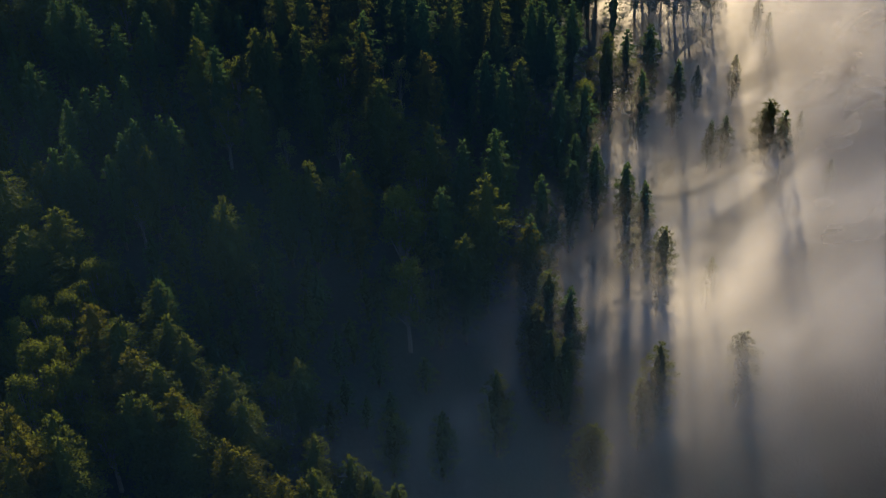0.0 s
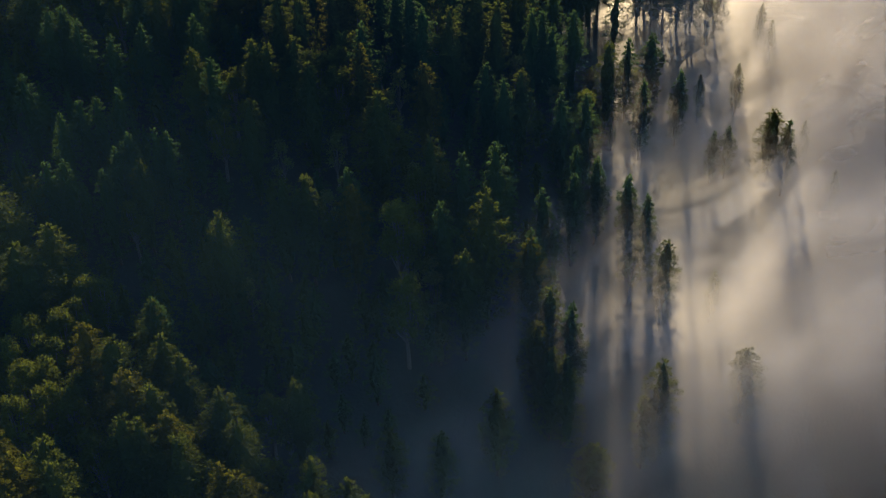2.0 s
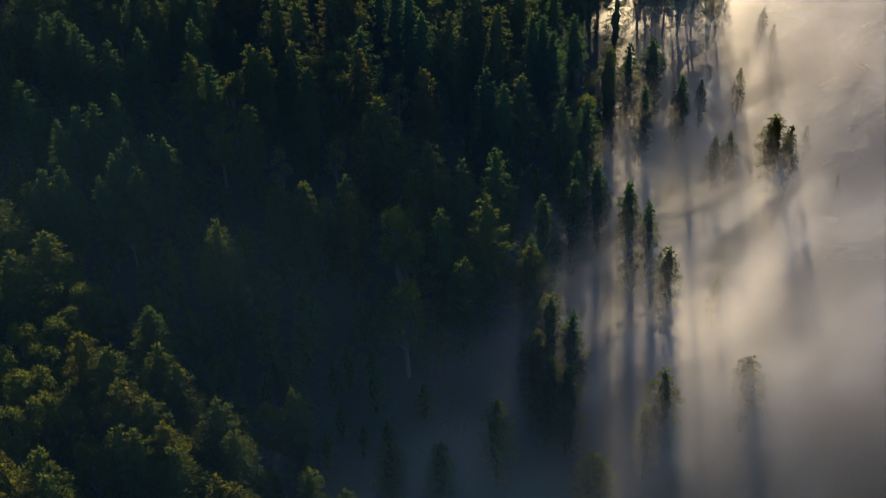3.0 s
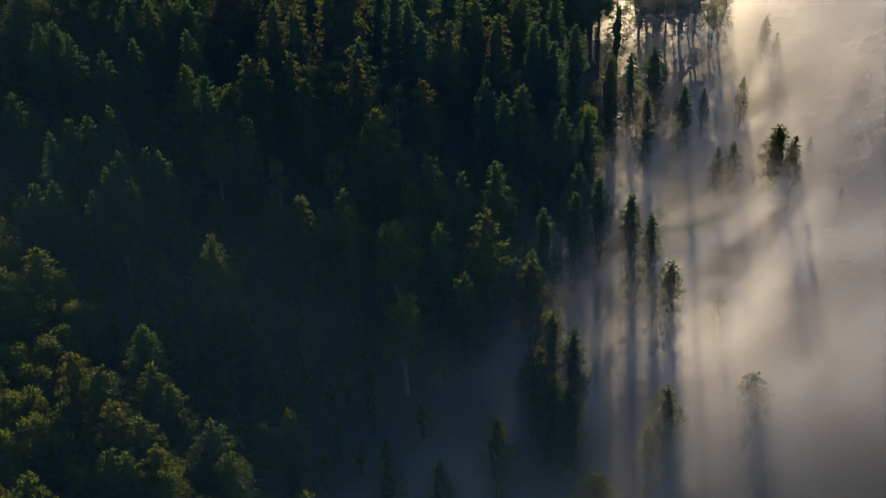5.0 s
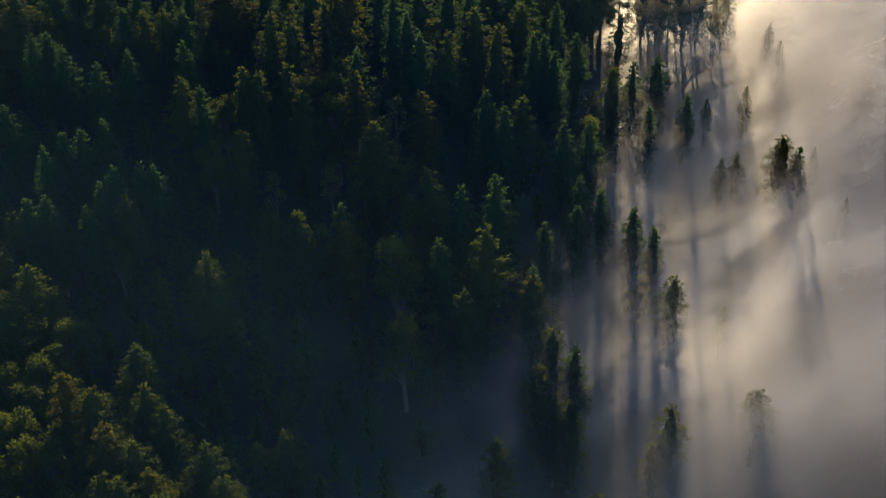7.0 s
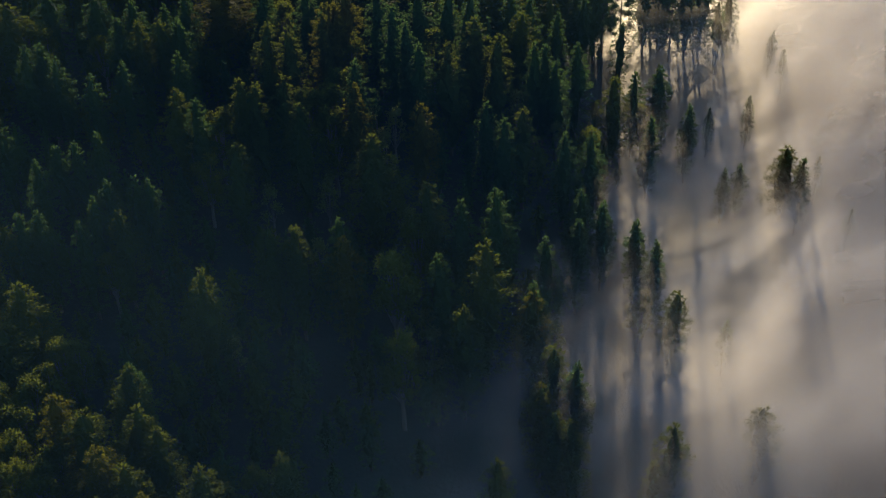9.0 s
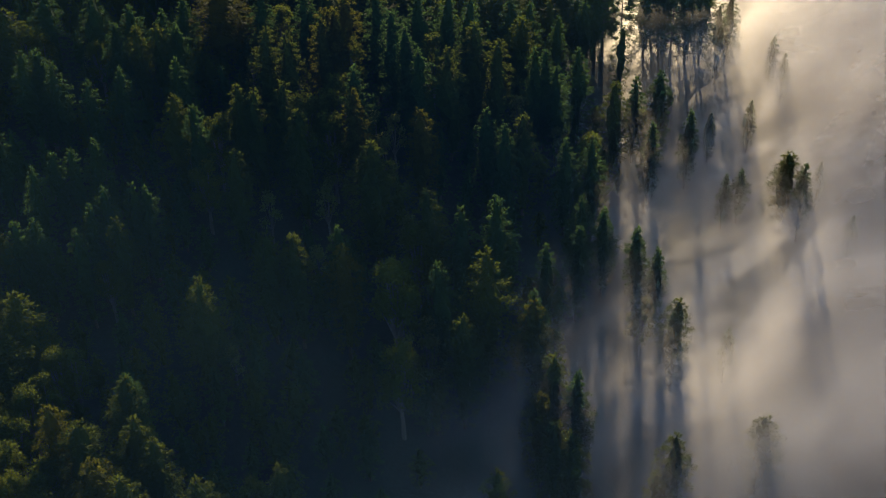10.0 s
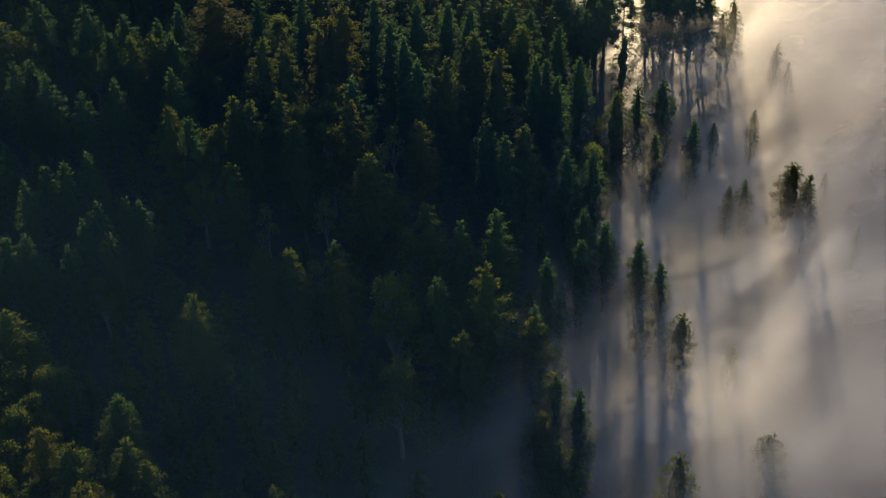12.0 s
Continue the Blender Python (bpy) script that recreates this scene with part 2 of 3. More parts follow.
def conifer(seed, tall, wide, base, point, boughs, sprays, size, droop=0.1, clumps=0.0, dome=0.85):
    """A conifer of a height and crown radius. base: where the crown begins; point: metres from tip to full width."""
    rng = np.random.default_rng(seed)
    trunk, crown = Shape(), Shape()
    bend = rng.uniform(-0.5, 0.5, 2)
    line = [np.array((bend[0] * math.sin(k * 0.9), bend[1] * math.sin(k * 0.7), tall * k / 7 * 0.985)) for k in range(8)]
    trunk.tube([line[0] - UP * 2.5] + line, [tall * 0.017] + [tall * 0.016 * (1 - k / 7.3) + 0.03 for k in range(8)], 7)
    length = tall * (1 - base)
    lobes = [(rng.uniform(0, 6.28), rng.uniform(0.05, 0.9), rng.uniform(0.8, 1.22)) for _ in range(9)]

    def radius(s, an):
        r = wide * np.minimum(1.0, (s / point) ** dome) * (1 - 0.45 * np.maximum(0.0, (s / length - 0.6) / 0.4) ** 1.5)
        for a0, h0, k in lobes:
            near = np.exp(-((s / length - h0) / 0.11) ** 2) * np.maximum(0.0, np.cos(an - a0)) ** 2
            r = r * (1 + (k - 1) * near * (1 + 2 * clumps))
        return r

    def core(s):
        h = np.clip(7 * (tall - s) / tall, 0, 7)
        return np.stack([bend[0] * np.sin(h * 0.9), bend[1] * np.sin(h * 0.7), tall - s], axis=-1)
    # the dense inner mass
    start, rings, sides = len(crown.v), 11, 9
    for i in range(rings):
        s0 = 0.9 + (length * 0.96 - 0.9) * (i / (rings - 1)) ** 1.3
        for j in range(sides):
            a0 = 6.2832 * (j + 0.5 * (i % 2)) / sides
            r0 = float(radius(s0, a0)) * (0.0 if i == 0 else 0.42 * rng.uniform(0.5, 1.35) * (1.0 if i < 8 else 0.6))
            crown.v.append(core(s0) + np.array((r0 * math.cos(a0), r0 * math.sin(a0), rng.uniform(-0.4, 0.4))))
    for i in range(rings - 1):
        for j in range(sides):
            a0, b0 = start + i * sides + j, start + i * sides + (j + 1) % sides
            crown.f.append((a0, b0, b0 + sides, a0 + sides))
    # boughs, each a fan of sprays
    bs = 0.1 + length * ((np.arange(boughs) + rng.uniform(0, 1, boughs)) / boughs) ** 0.8 * 0.97
    ba = np.arange(boughs) * 2.399963 + rng.uniform(-0.5, 0.5, boughs)
    br = radius(bs, ba) * rng.uniform(0.7, 1.14, boughs) + 0.15
    lift = rng.uniform(-0.12, 0.25, boughs)
    share = (br + 0.5) * np.exp(-bs / (0.85 * length))
    pick = rng.choice(boughs, sprays, p=share / share.sum())
    s, an, r = bs[pick], ba[pick], br[pick]
    u = 0.42 + 0.58 * np.sqrt(rng.uniform(0, 1, sprays))
    inner = np.arange(sprays) < sprays * 0.06          # larger shaded twigs near the trunk
    u[inner] = rng.uniform(0.02, 0.55, int(inner.sum()))
    out = np.stack([np.cos(an), np.sin(an), np.zeros(sprays)], axis=-1)
    across = np.stack([-np.sin(an), np.cos(an), np.zeros(sprays)], axis=-1)
    p = core(s) + out * (r * u * 0.93)[:, None] + across * (rng.normal(0, 1, sprays) * (0.14 * r * u + 0.05))[:, None]
    p[:, 2] += r * u * (lift[pick] - droop * u) + rng.normal(0, 0.12, sprays)
    turn = an + rng.uniform(-1.1, 1.1, sprays)
    d = np.stack([np.cos(turn), np.sin(turn), rng.uniform(-0.3, 0.6, sprays) + 1.6 * np.maximum(0, 1 - s / 3.5)], axis=-1)
    d /= np.linalg.norm(d, axis=1)[:, None]
    top = UP + rng.normal(0, 0.45, (sprays, 3))
    side = np.cross(d, top)
    side /= np.linalg.norm(side, axis=1)[:, None]
    rise = np.cross(side, d)
    ln, wd, sg = size * rng.uniform(0.65, 1.35, sprays), size * rng.uniform(0.2, 0.36, sprays), size * rng.uniform(0.04, 0.2, sprays)
    ln[inner] *= 1.9
    wd[inner] *= 2.2
    mid = p + d * (ln * 0.55)[:, None] + rise * sg[:, None]
    blades = np.stack([p, mid + side * wd[:, None], p + d * ln[:, None] - rise * (sg * 0.6)[:, None], mid - side * wd[:, None]], axis=1)
    n = len(crown.v)
    crown.v += list(blades.reshape(-1, 3))
    crown.f += [(n + 4 * i, n + 4 * i + 1, n + 4 * i + 2, n + 4 * i + 3) for i in range(sprays)]
    return trunk, crown


def pine(seed, tall, wide, size=0.6):
    """A tall pine: a long bare trunk, plates of needles near the top."""
    rng = np.random.default_rng(seed)
    trunk, crown = Shape(), Shape()
    lean = rng.uniform(-0.6, 0.6, 2)
    line = [np.array((lean[0] * k / 7, lean[1] * k / 7, tall * k / 7 * 0.97)) for k in range(8)]
    trunk.tube([line[0] - UP * 2.5] + line, [0.36] + [0.34 * (1 - k / 8.0) for k in range(8)], 7)
    for i in range(58):
        h = tall * rng.uniform(0.26, 0.99)
        an = i * 2.4 + rng.uniform(-0.4, 0.4)
        reach = wide * rng.uniform(0.35, 1.0) * (1.15 - 0.7 * max(0, (h / tall - 0.6) / 0.4))
        foot = np.array((lean[0] * h / tall, lean[1] * h / tall, h))
        end = foot + np.array((math.cos(an) * reach, math.sin(an) * reach, rng.uniform(-0.4, 0.8)))
        trunk.tube([foot, (foot + end) / 2 + UP * 0.15, end], [0.09, 0.06, 0.02], 4)
        rad = rng.uniform(0.8, 1.5)
        crown.lump(end, (rad * 0.6, rad * 0.6, rad * 0.4), rng)
        for _ in range(90):
            q = unit(rng.normal(0, 1, 3))
            p = end + q * np.array((rad, rad, rad * 0.6)) * rng.uniform(0.2, 1.0)
            crown.spray(p, unit(q + rng.normal(0, 0.4, 3)), size * rng.uniform(0.6, 1.1), size * 0.24, 0.1, UP + rng.normal(0, 0.4, 3))
    return trunk, crown


def broadleaf(seed, tall, wide, lobes=13, leaves=95, size=0.5):
    """A round-crowned tree: a forked trunk, crown of several leafy masses."""
    rng = np.random.default_rng(seed)
    trunk, crown = Shape(), Shape()
    fork = tall * 0.3
    trunk.tube([np.array((0, 0, -2.0)), np.array((0, 0, fork * 0.5)), np.array((0.15, 0.1, fork))], [tall * 0.026, tall * 0.022, tall * 0.018], 7)
    for i in range(lobes):
        an, lift = i * 2.4 + rng.uniform(-0.3, 0.3), rng.uniform(0.0, 1.0)
        far = wide * 0.68 * math.sqrt(1 - lift ** 1.6 * 0.9)
        rad = wide * rng.uniform(0.34, 0.5)
        c = np.array((far * math.cos(an), far * math.sin(an), tall - rad - (tall * 0.5) * (1 - lift)))
        trunk.tube([np.array((0.15, 0.1, fork * 0.96)), (c + np.array((0, 0, fork))) / 2 - UP * 0.2, c], [tall * 0.010, tall * 0.007, 0.03], 5)
        crown.lump(c, (rad * 0.45, rad * 0.45, rad * 0.42), rng)
        for _ in range(leaves):
            q = unit(rng.normal(0, 1, 3))
            p = c + q * rad * rng.uniform(0.55, 1.02) * np.array((1, 1, 0.88))
            crown.spray(p, unit(q * 0.7 + rng.normal(0, 0.6, 3)), size * rng.uniform(0.6, 1.3), size * rng.uniform(0.25, 0.42), size * 0.12, UP + rng.normal(0, 0.5, 3))
    return trunk, crown


def bare_bush(seed, tall, wide):
    """Grey leafless branches that fork twice."""
    rng = np.random.default_rng(seed)
    trunk, crown = Shape(), Shape()
    for i in range(7):
        an = i * 0.9 + rng.uniform(-0.3, 0.3)
        knee = np.array((wide * 0.25 * math.cos(an), wide * 0.25 * math.sin(an), tall * 0.55))
        trunk.tube([np.array((0, 0, -1.5)), np.array((0.05 * math.cos(an), 0.05 * math.sin(an), tall * 0.25)), knee], [0.16, 0.12, 0.08], 5)
        for j in range(7):
            end = knee + np.array((wide * rng.uniform(0.1, 0.8) * math.cos(an + rng.uniform(-1, 1)), wide * rng.uniform(0.1, 0.8) * math.sin(an + rng.uniform(-1, 1)), tall * rng.uniform(0.15, 0.45)))
            crown.tube([knee, (knee + end) / 2 + UP * 0.3, end], [0.035, 0.03, 0.015], 3)
            for _ in range(9):
                a = knee + (end - knee) * rng.uniform(0.4, 1)
                crown.tube([a, a + rng.normal(0, 0.45, 3) + UP * 0.5], [0.03, 0.015], 3)
    return trunk, crown


def tree(name, shape, wood, leaf, label, category, group=""):
    """One tree: an empty at its foot, with trunk and crown."""
    root = new(name)
    root.empty_display_size = 0.5
    for part_name, s, m in (("trunk", shape[0], wood), ("crown", shape[1], leaf)):
        ob = new(part_name, mesh(name + "_" + part_name, s.v, s.f, [m]))
        ob.parent = root
    return tagged(root, label, category, group)


rng = random.Random(7)
SHAPES = {
    "fir": [conifer(11 + i, 28.0, 4.4 + 0.3 * i, 0.07, 7.4 + 1.0 * i, 150, 3500, 0.52, 0.16, 0.2, 0.8) for i in range(4)],
    "redwood": [conifer(31 + i, 28.0, 5.0 + 0.3 * i, 0.06, 8.5 + 1.0 * i, 160, 3800, 0.52, 0.10, 0.5, 0.74) for i in range(4)],
    "ochre": [conifer(51 + i, 28.0, 4.6, 0.12, 7.5 + 1.5 * i, 150, 3500, 0.52, 0.12, 0.6, 0.65) for i in range(3)],
    "mist": [conifer(61 + i, 28.0, 4.4 + 0.3 * i, 0.10, 7.0 + 1.0 * i, 150, 4800, 0.60, 0.10, 0.3) for i in range(4)],
    "pine": [pine(71 + i, 28.0, 4.4) for i in range(3)],
    "broad": [broadleaf(81 + i, 20.0, 4.5, 17, 175, 0.42) for i in range(4)],
    "pale": [broadleaf(91 + i, 12.0, 2.6, 8, 70, 0.42) for i in range(2)],
    "bare": [bare_bush(95 + i, 9.0, 1.9) for i in range(2)],
}
KINDS = {  # name, trunk, crown, label, category, group, height, crown radius of the shape
    "fir": ("fir_tree", BARK, FIR_GREEN, "dark green fir with a sunlit pointed tip on the hillside", "conifer", "firs on the hillside", 28.0, 4.0),
    "redwood": ("redwood_tree", BARK, REDWOOD_GREEN, "broad olive-green redwood with sun on its crown", "conifer", "redwoods on the hillside", 28.0, 4.6),
    "mist": ("mist_conifer", BARK, FIR_GREEN, "dark conifer rising out of pale sunlit mist", "conifer", "conifers in the mist", 28.0, 4.5),
    "ochre": ("ochre_conifer", BARK, OCHRE, "conifer with ochre-brown needles glowing in low sun", "conifer", "ochre conifers on the hillside", 28.0, 4.0),
    "pine": ("ridge_pine", BARK, FIR_GREEN, "tall dark pine with a bare trunk above the mist", "pine", "pines above the mist", 28.0, 3.6),
    "broad": ("broadleaf_tree", GREY_BARK, LEAF_GREEN, "round-crowned green broadleaf tree among the conifers", "tree", "broadleaf trees on the spur", 20.0, 4.8),
    "pale": ("understorey_tree", GREY_BARK, LEAF_PALE, "small pale green understorey tree between the conifers", "tree", "understorey trees", 12.0, 2.8),
    "bare": ("bare_bush", GREY_BARK, GREY_BARK, "grey leafless bush with bare twigs on the slope", "bush", "bare bushes", 9.0, 2.6),
}
SHAPES["young_fir"] = [conifer(111 + i, 28.0, 5.4, 0.08, 12.0, 90, 700, 0.95, 0.15) for i in range(3)]
SHAPES["young_redwood"] = [conifer(121 + i, 28.0, 6.2, 0.06, 10.0, 90, 700, 0.98, 0.1, 0.5) for i in range(3)]
KINDS["young_fir"] = ("young_fir", BARK, FIR_GREEN, "shaded young fir standing below the taller trees", "conifer", "young firs in the shade", 28.0, 5.8)
KINDS["young_redwood"] = ("young_redwood", BARK, REDWOOD_GREEN, "shaded young redwood standing below the taller trees", "conifer", "young redwoods in the shade", 28.0, 6.2)
first, standing = {}, []


def plant(kind, x, y, tip, radius):
    """Stand a tree of a kind with its tip at a height. The crown's radius is at least that of a slim tree."""
    z = height(x, y) - 0.3
    name, wood, leaf, label, category, group, tall0, wide0 = KINDS[kind]
    tall = max(4.0, tip - z)
    i = rng.randrange(len(SHAPES[kind]))
    k = max((1.15 if y > 150 else 1.4) * radius / wide0, (0.66 if kind == "mist" else 0.82) * tall / tall0)
    m = Matrix.Translation((x, y, z)) @ Matrix.Rotation(rng.uniform(0, 6.283), 4, "Z") @ Matrix.Diagonal((k, k, tall / tall0, 1))
    if (kind, i) not in first:
        ob = first[kind, i] = tree(name, SHAPES[kind][i], wood, leaf, label, category, group)
        ob.matrix_basis = m
    else:
        source = first[kind, i]
        scale = source.scale.copy()
        ob = copy_thing(source, m @ Matrix.Diagonal((1 / scale[0], 1 / scale[1], 1 / scale[2], 1)))
    if tall > 12:
        standing.append((x, y))
    return ob


# ---- trees: where they stand (x, y, height of the tip, crown radius) ----
HILL_FIRS = [
    (-88.8, 227.6, 55.0, 2.5), (-75.7, 242.4, 53.7, 1.0), (-83.1, 226.3, 53.2, 1.9), (-86.8, 228.6, 54.6, 1.0), (-75.9, 223.1, 51.1, 1.2),
    (-71.1, 228.0, 51.3, 1.6), (-61.1, 232.1, 51.2, 1.8), (-63.2, 243.1, 52.7, 1.6), (-55.6, 219.0, 47.9, 1.5), (-88.2, 206.2, 51.0, 2.4),
    (-77.3, 203.6, 47.1, 1.7), (-74.7, 205.2, 46.8, 1.5), (-79.7, 198.8, 46.9, 0.9), (-71.6, 207.9, 46.8, 0.9), (-67.1, 197.1, 43.6, 1.0),
    (-63.0, 199.0, 43.2, 1.0), (-60.7, 198.7, 42.8, 1.0), (-68.6, 192.2, 43.1, 0.8), (-78.3, 184.7, 45.1, 1.3), (-75.7, 185.9, 44.4, 2.3),
    (-69.2, 186.0, 42.6, 1.2), (-54.2, 156.0, 37.1, 1.3),
]
HILL_FIRS_B = [
    (-18.1, 248.8, 49.6, 2.0), (-26.9, 234.3, 48.2, 1.7), (-15.5, 242.6, 47.4, 3.2), (-6.3, 206.5, 33.2, 2.0), (-9.5, 191.4, 31.7, 1.0),
    (8.7, 260.1, 39.1, 1.7), (11.0, 262.2, 37.8, 1.9), (13.4, 258.5, 36.0, 1.7), (14.9, 287.1, 34.7, 2.3), (18.9, 272.2, 33.4, 2.6),
    (-1.7, 234.6, 38.7, 1.9), (1.7, 232.7, 36.2, 1.9), (14.4, 236.3, 30.3, 2.6), (20.2, 240.3, 28.0, 2.5), (0.1, 206.8, 35.5, 2.4),
    (17.0, 223.4, 25.1, 2.2), (16.0, 214.6, 23.7, 1.7), (9.5, 205.7, 25.5, 2.0), (6.9, 192.4, 25.1, 0.8), (-27.0, 194.7, 37.4, 2.0),
]
MIST_FIRS = [
    (32.2, 272.3, 26.1, 1.6), (34.4, 256.6, 22.9, 2.0), (38.7, 278.7, 24.1, 3.0), (21.5, 222.5, 22.7, 1.8), (28.0, 220.4, 19.6, 1.6),
    (31.4, 216.1, 17.6, 1.5), (14.0, 177.6, 19.2, 1.7), (44.5, 267.5, 20.0, 1.8), (51.8, 281.3, 11.7, 1.2), (62.7, 288.4, 11.1, 1.4),
    (75.7, 313.0, 11.8, 1.5), (69.4, 257.2, 11.9, 1.7), (76.8, 271.3, 3.8, 1.2), (55.6, 259.0, 9.2, 1.7), (51.6, 255.8, 9.8, 1.4),
    (80.8, 254.2, 0.0, 1.2), (45.3, 208.3, 3.8, 0.8), (74.3, 321.9, 12.6, 1.4),
]
HILL_REDWOODS = [
    (-95.3, 238.2, 58.8, 4.8), (-71.2, 242.7, 53.2, 2.1), (-67.4, 243.9, 52.9, 2.1), (-59.7, 221.3, 48.9, 2.7), (-63.9, 190.4, 41.9, 2.6),
    (-47.2, 175.8, 40.3, 2.7), (-45.2, 242.7, 52.4, 2.5), (-41.4, 241.6, 52.0, 2.9), (-48.4, 224.9, 49.0, 2.3), (-45.1, 224.2, 48.4, 2.2),
    (-40.0, 227.3, 48.7, 2.4), (-36.6, 220.4, 46.1, 3.3), (-46.8, 208.8, 44.0, 2.6), (-39.0, 191.2, 38.5, 2.0), (-34.3, 191.5, 38.0, 2.2),
    (-4.2, 258.6, 45.9, 4.3), (0.7, 255.7, 43.2, 2.8), (-9.3, 246.6, 46.1, 2.7), (5.8, 237.5, 35.6, 3.1), (5.9, 273.5, 40.6, 3.5),
    (-22.6, 214.8, 42.4, 4.7), (-12.1, 208.7, 36.0, 2.5),
]
HILL_REDWOODS_B = [
    (-1.5, 192.0, 34.4, 4.0), (-5.4, 182.0, 27.7, 1.5), (9.7, 179.7, 21.3, 2.3), (27.0, 265.7, 28.3, 3.0), (33.8, 202.6, 15.6, 2.3),
    (66.1, 260.4, 13.1, 3.5), (-31.3, 146.7, 27.9, 1.2),
]
SPUR_REDWOODS = [
    (-83.9, 174.2, 47.0, 4.5), (-73.3, 167.4, 43.4, 3.8), (-76.2, 160.5, 44.4, 4.3), (-57.3, 144.4, 38.4, 3.4), (-51.4, 147.6, 36.1, 2.4),
    (-48.1, 144.6, 34.9, 2.1), (-54.3, 155.0, 37.1, 1.5), (-50.1, 136.0, 36.2, 3.1), (-52.2, 128.6, 37.5, 2.2), (-50.0, 128.6, 36.7, 2.3),
    (-44.6, 127.6, 34.4, 3.2), (-60.3, 120.9, 40.5, 2.1), (-58.2, 117.3, 39.7, 2.5), (-41.2, 139.4, 32.2, 2.8), (-37.5, 134.7, 30.6, 2.8),
    (-26.7, 125.5, 25.5, 1.9), (-27.1, 132.3, 25.6, 2.1), (-24.7, 122.3, 24.6, 1.4), (-14.8, 127.8, 19.6, 1.4), (-21.6, 130.9, 22.9, 1.4),
    (0.4, 156.9, 17.2, 1.8), (9.9, 167.4, 17.5, 1.7),
]
SPUR_REDWOODS_B = [
    (12.5, 166.4, 16.4, 1.5), (16.8, 154.3, 7.1, 2.9), (29.6, 169.2, 13.2, 2.5), (26.6, 165.4, 8.0, 2.2), (-4.4, 131.5, 12.0, 1.5),
    (47.6, 182.0, 5.5, 2.9), (-18.6, 128.9, 21.4, 1.4), (-8.8, 148.9, 15.0, 1.7), (-16.9, 146.9, 17.5, 1.8),
]
OCHRE_CONIFERS = [
    (-34.1, 246.6, 52.2, 2.1), (-26.8, 228.2, 46.3, 2.1), (-14.4, 228.0, 42.2, 2.1), (-26.0, 190.5, 36.2, 1.3), (6.8, 190.0, 24.7, 1.7),
    (-54.1, 137.8, 37.6, 2.5), (-47.1, 131.4, 35.3, 2.0), (-66.3, 120.3, 42.1, 2.1), (-63.5, 116.9, 41.1, 1.8), (-63.4, 112.8, 40.7, 1.5),
    (-38.5, 124.7, 31.6, 1.8), (-35.9, 123.8, 30.3, 3.4), (-30.4, 121.6, 27.5, 1.9), (-27.9, 122.4, 26.2, 1.5), (-62.3, 146.1, 40.0, 1.0),
    (7.5, 171.7, 19.6, 1.0), (-34.9, 251.2, 52.9, 2.0), (-30.9, 257.9, 53.0, 2.1), (-32.7, 251.5, 52.7, 1.4), (-58.4, 259.9, 54.0, 4.7),
]
BROADLEAVES = [
    (-92.1, 245.7, 52.5, 2.3), (-81.2, 247.0, 49.3, 2.1), (-53.6, 225.7, 43.5, 1.7), (-30.5, 253.1, 46.6, 2.6), (-13.5, 261.2, 43.5, 1.9),
    (-31.2, 241.4, 44.9, 1.3), (-33.6, 235.7, 43.9, 1.5), (-37.4, 234.1, 44.1, 1.5), (-31.9, 228.8, 41.7, 2.0), (-65.9, 187.3, 35.9, 2.4),
    (-17.4, 191.1, 33.8, 1.7), (-17.1, 197.1, 29.4, 1.5), (-54.0, 213.6, 40.2, 2.0), (-14.4, 206.7, 30.4, 1.5), (-15.8, 176.1, 27.0, 1.8),
    (34.6, 272.0, 19.0, 1.5), (20.5, 252.0, 24.5, 1.2), (28.2, 208.7, 11.9, 1.4), (-66.4, 165.6, 35.2, 1.4), (-68.1, 164.1, 35.7, 1.9),
    (-68.1, 157.7, 35.8, 2.1), (-69.5, 154.7, 36.2, 1.9),
]
BROADLEAVES_B = [
    (-73.3, 151.5, 37.5, 2.5), (-69.7, 149.3, 36.4, 1.5), (-74.7, 145.0, 38.1, 1.6), (-70.6, 141.0, 36.9, 2.4), (-69.1, 143.0, 36.4, 2.0),
    (-69.8, 133.1, 36.9, 1.7), (-66.2, 137.1, 35.7, 1.7), (-64.0, 139.4, 34.9, 1.6), (-62.5, 142.9, 34.2, 1.7), (-62.2, 135.9, 34.6, 1.9),
    (-64.1, 123.3, 35.6, 1.5), (-57.7, 131.0, 33.4, 1.4), (-36.0, 148.2, 24.0, 1.4), (-46.0, 265.3, 48.0, 2.3), (-95.3, 245.4, 53.7, 2.0),
    (-70.9, 254.0, 48.3, 2.0),
]
BARE_BUSHES = [
    (-67.4, 165.5, 24.5, 2.3), (-71.5, 154.8, 25.9, 2.5), (-67.9, 142.9, 25.0, 1.5), (-48.0, 147.6, 17.8, 1.2), (-71.0, 141.7, 26.0, 1.5),
]
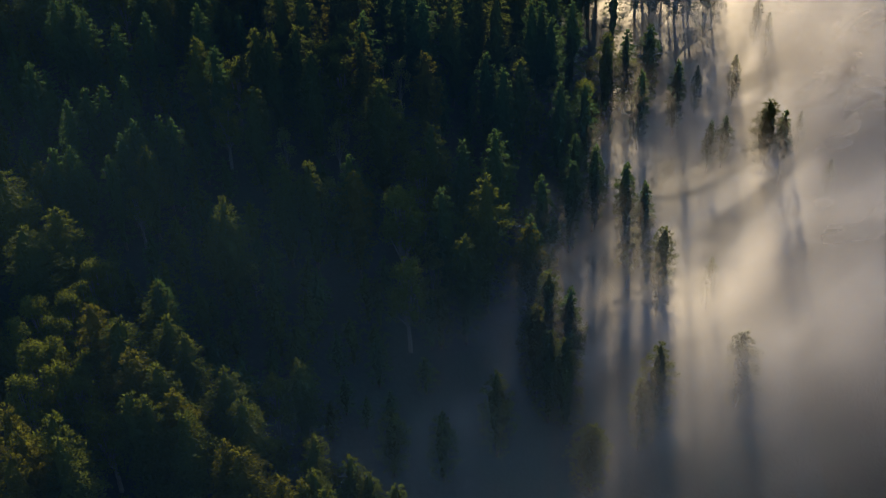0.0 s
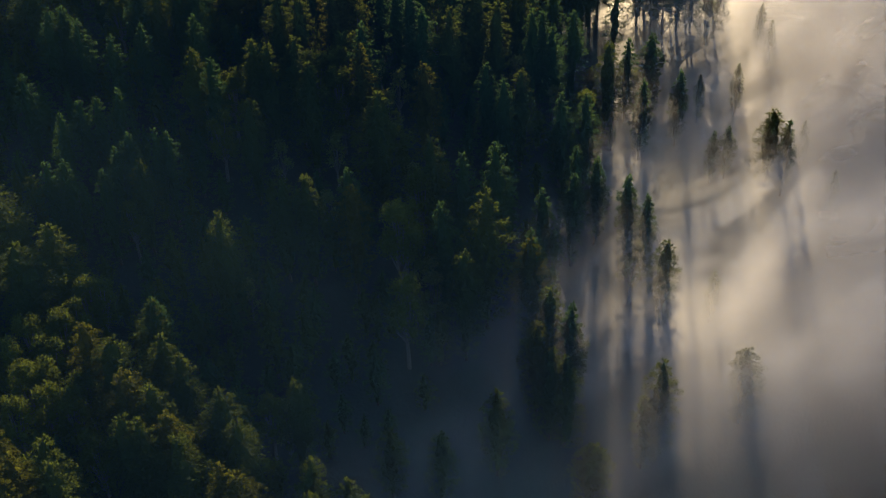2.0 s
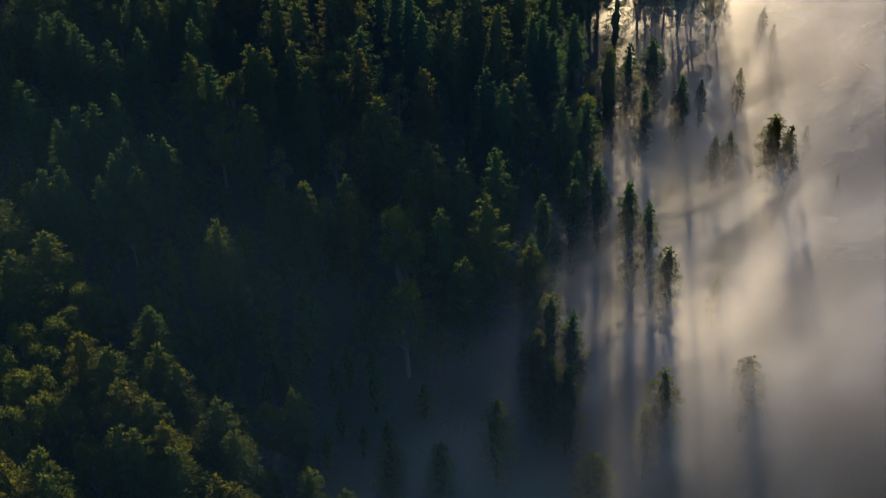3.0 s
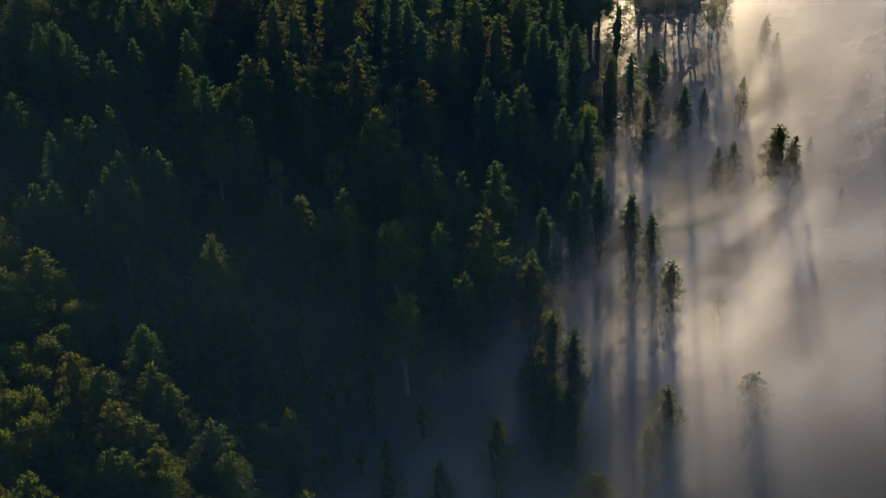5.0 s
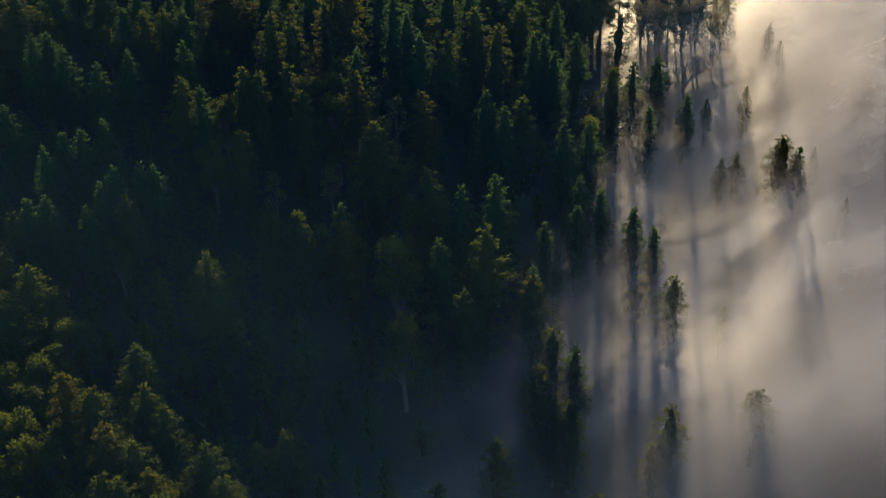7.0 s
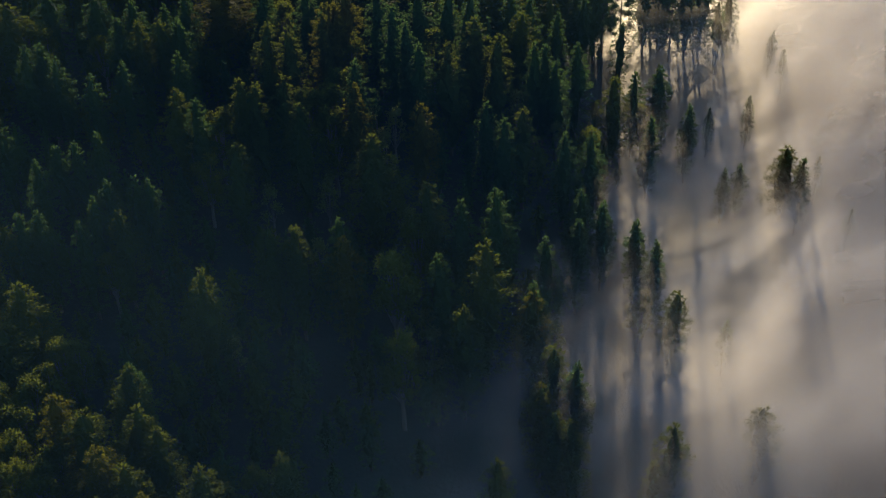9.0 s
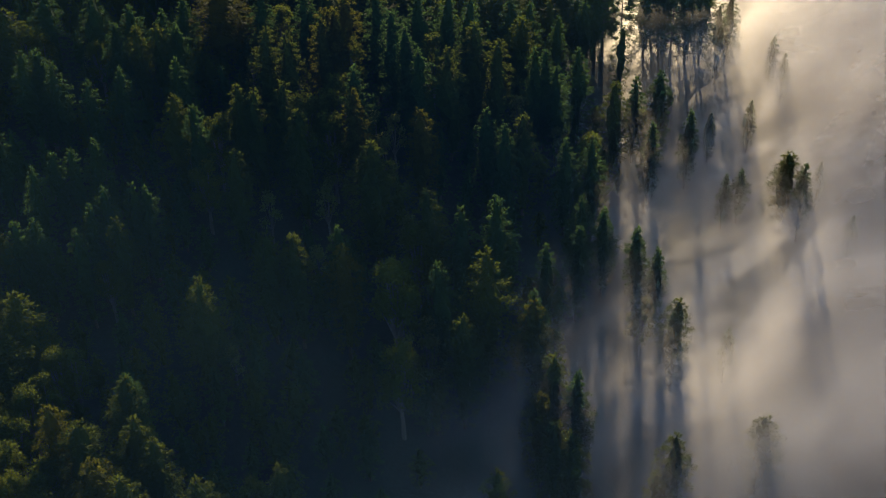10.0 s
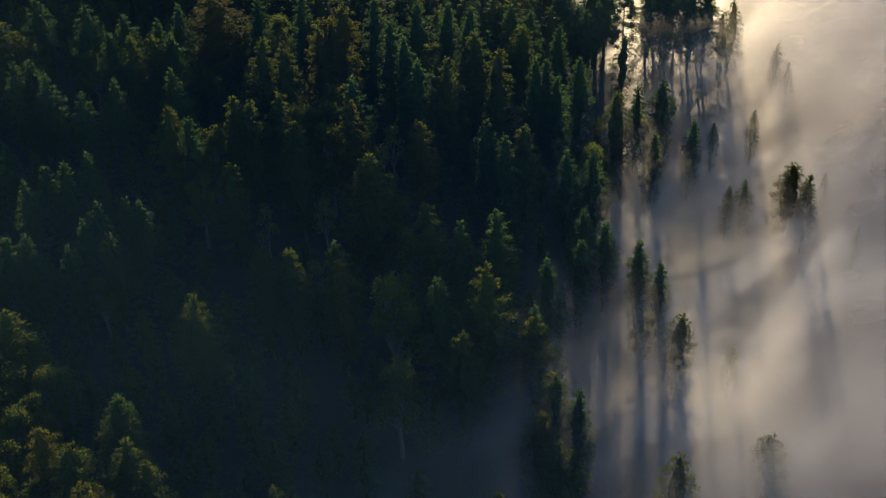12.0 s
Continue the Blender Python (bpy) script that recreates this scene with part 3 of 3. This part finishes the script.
UNDERSTOREY = [
    (-51.5, 255.4, 40.6, 0.9), (-41.0, 260.8, 40.7, 1.0), (-84.8, 250.8, 43.8, 0.8), (-58.7, 223.3, 36.3, 0.8), (-36.9, 240.4, 38.5, 0.9),
    (-20.5, 239.5, 35.1, 1.3), (-24.0, 238.9, 35.8, 1.2), (-21.9, 232.5, 33.3, 1.0), (-31.5, 228.2, 34.4, 0.9), (-32.1, 218.1, 31.4, 0.9),
    (-42.6, 214.1, 32.1, 1.0), (5.1, 260.0, 28.2, 0.8), (13.7, 255.8, 22.5, 1.0), (-12.0, 187.2, 18.6, 0.8), (-12.0, 191.8, 19.7, 0.8),
    (-44.1, 178.9, 24.0, 0.8), (-32.3, 202.9, 27.3, 0.8), (11.2, 198.9, 11.0, 0.8), (-16.6, 215.4, 26.2, 1.0), (-11.0, 209.7, 22.7, 0.8),
    (-48.1, 149.0, 21.8, 0.8), (-34.0, 150.0, 20.5, 1.0),
]
UNDERSTOREY_B = [
    (-14.9, 186.8, 19.4, 0.9), (-11.2, 188.0, 18.5, 0.8),
]
RIDGE_FIRS = [
    (-64.7, 255.3, 53.9, 2.3), (-67.5, 249.3, 53.4, 1.0), (-63.6, 244.1, 52.8, 1.4), (-74.4, 250.3, 54.3, 3.0), (-82.3, 251.1, 56.1, 3.0),
    (-75.3, 242.4, 53.7, 1.3), (-86.6, 229.4, 54.6, 1.1), (3.8, 284.7, 40.4, 3.2), (8.5, 289.5, 37.5, 2.5), (20.2, 308.1, 30.1, 3.5),
    (-21.1, 253.5, 51.1, 1.1), (-16.0, 266.1, 50.1, 3.2), (-10.3, 270.2, 48.0, 2.4), (-5.5, 272.4, 46.0, 2.1), (31.2, 297.2, 27.4, 1.2),
    (58.8, 319.3, 23.5, 2.2), (62.6, 326.7, 23.4, 2.2), (-49.2, 259.3, 53.8, 2.3), (-40.0, 260.2, 53.7, 2.3), (-25.1, 262.3, 52.2, 2.3),
    (-90.9, 249.2, 58.6, 2.8), (22.0, 303.0, 31.5, 2.6), (25.5, 309.0, 30.5, 2.6), (17.5, 312.0, 33.0, 3.0), (29.0, 326.0, 30.0, 2.8),
]
RIDGE_PINES = [
    (33.6, 321.9, 29.4, 2.9), (46.8, 320.1, 27.9, 3.2), (28.3, 315.1, 30.7, 2.6), (54.4, 328.8, 28.0, 2.9), (50.1, 329.2, 28.2, 2.7),
]
RIDGE_CONIFERS = [
    (39.6, 320.3, 28.4, 3.2), (44.0, 323.5, 28.1, 2.9), (51.2, 323.2, 27.8, 3.2), (55.2, 324.0, 27.7, 2.9), (42.4, 326.0, 28.4, 2.9),
    (45.5, 328.3, 28.3, 2.9), (26.5, 319.4, 31.2, 2.9), (24.1, 314.4, 32.1, 2.8),
]

for stand, kind in ((HILL_FIRS, "fir"), (HILL_FIRS_B, "fir"), (MIST_FIRS, "mist"), (HILL_REDWOODS, "redwood"), (HILL_REDWOODS_B, "redwood"),
                    (SPUR_REDWOODS, "redwood"), (SPUR_REDWOODS_B, "redwood"), (OCHRE_CONIFERS, "ochre"), (BROADLEAVES, "broad"), (BROADLEAVES_B, "broad"),
                    (BARE_BUSHES, "bare"), (UNDERSTOREY, "pale"), (UNDERSTOREY_B, "pale"), (RIDGE_FIRS, "fir"), (RIDGE_PINES, "pine"), (RIDGE_CONIFERS, "mist")):
    for x, y, tip, r in stand:
        plant(kind, x, y, tip, r)

# ---- the wood between them, and unseen wood beyond that shades the slope ----
SPOTS = []
yy = 40.0
while yy < 460:
    xx = -165.0
    while xx < 190:
        x, y = xx + rng.uniform(-2.7, 2.7), yy + rng.uniform(-2.7, 2.7)
        if all((x - a) ** 2 + (y - b) ** 2 > 4.0 ** 2 for a, b in standing):
            # farther off, mostly out of view, taller trees are added to shade the hillside
            tall = rng.uniform(9, 14) if y < (275 if x < 5 else 300) else rng.uniform(15, 22)
            out = margin_at(x, y)
            if out > -7:
                tall = min(tall, (17.0 if out < 0 else 12.0) - height(x, y))
            if tall > 7 and out < 6:
                SPOTS.append((y, x, tall, rng.random()))
        xx += 6.3
    yy += 6.3
SPOTS.sort()
inside = [s for s in SPOTS if 112 < s[0] < 245 and -85 < s[1] < 25]
single = set(inside[:170])
for y, x, tall, pick in sorted(single):
    plant("young_fir" if pick < 0.5 else "young_redwood", x, y, height(x, y) + tall, tall * 0.19)



def woodland():
    """The rest of the wood, tree by tree, in one mesh."""
    verts, faces, which, base = [], [], [], 0
    for s in SPOTS:
        if s in single:
            continue
        y, x, tall, pick = s
        shape = SHAPES["young_fir" if pick < 0.5 else "young_redwood"][int(pick * 97) % 3]
        an, k, h = pick * 40, tall / 28.0 * (0.9 + 0.4 * ((pick * 13) % 1)), tall / 28.0
        for n, sh in enumerate(shape):
            v = np.array(sh.v)
            w = np.empty_like(v)
            w[:, 0] = x + k * (v[:, 0] * math.cos(an) - v[:, 1] * math.sin(an))
            w[:, 1] = y + k * (v[:, 0] * math.sin(an) + v[:, 1] * math.cos(an))
            w[:, 2] = height(x, y) - 0.3 + h * v[:, 2]
            verts.append(w)
            faces.append(np.array(sh.f) + base)
            which += [0 if n == 0 else (1 if pick < 0.5 else 2)] * len(sh.f)
            base += len(v)
    v, f = np.concatenate(verts), np.concatenate(faces)
    data = bpy.data.meshes.new("woodland")
    data.vertices.add(len(v))
    data.vertices.foreach_set("co", v.astype(np.float32).ravel())
    data.loops.add(f.size)
    data.loops.foreach_set("vertex_index", f.astype(np.int32).ravel())
    data.polygons.add(len(f))
    data.polygons.foreach_set("loop_start", np.arange(0, f.size, 4, dtype=np.int32))
    for m in (BARK, FIR_GREEN, REDWOOD_GREEN):
        data.materials.append(m)
    data.polygons.foreach_set("material_index", np.array(which, dtype=np.int32))
    data.update(calc_edges=True)
    return data


tagged(new("woodland", woodland()), "dense dark conifer wood covering the shaded hillside", "woodland", kind="stuff")
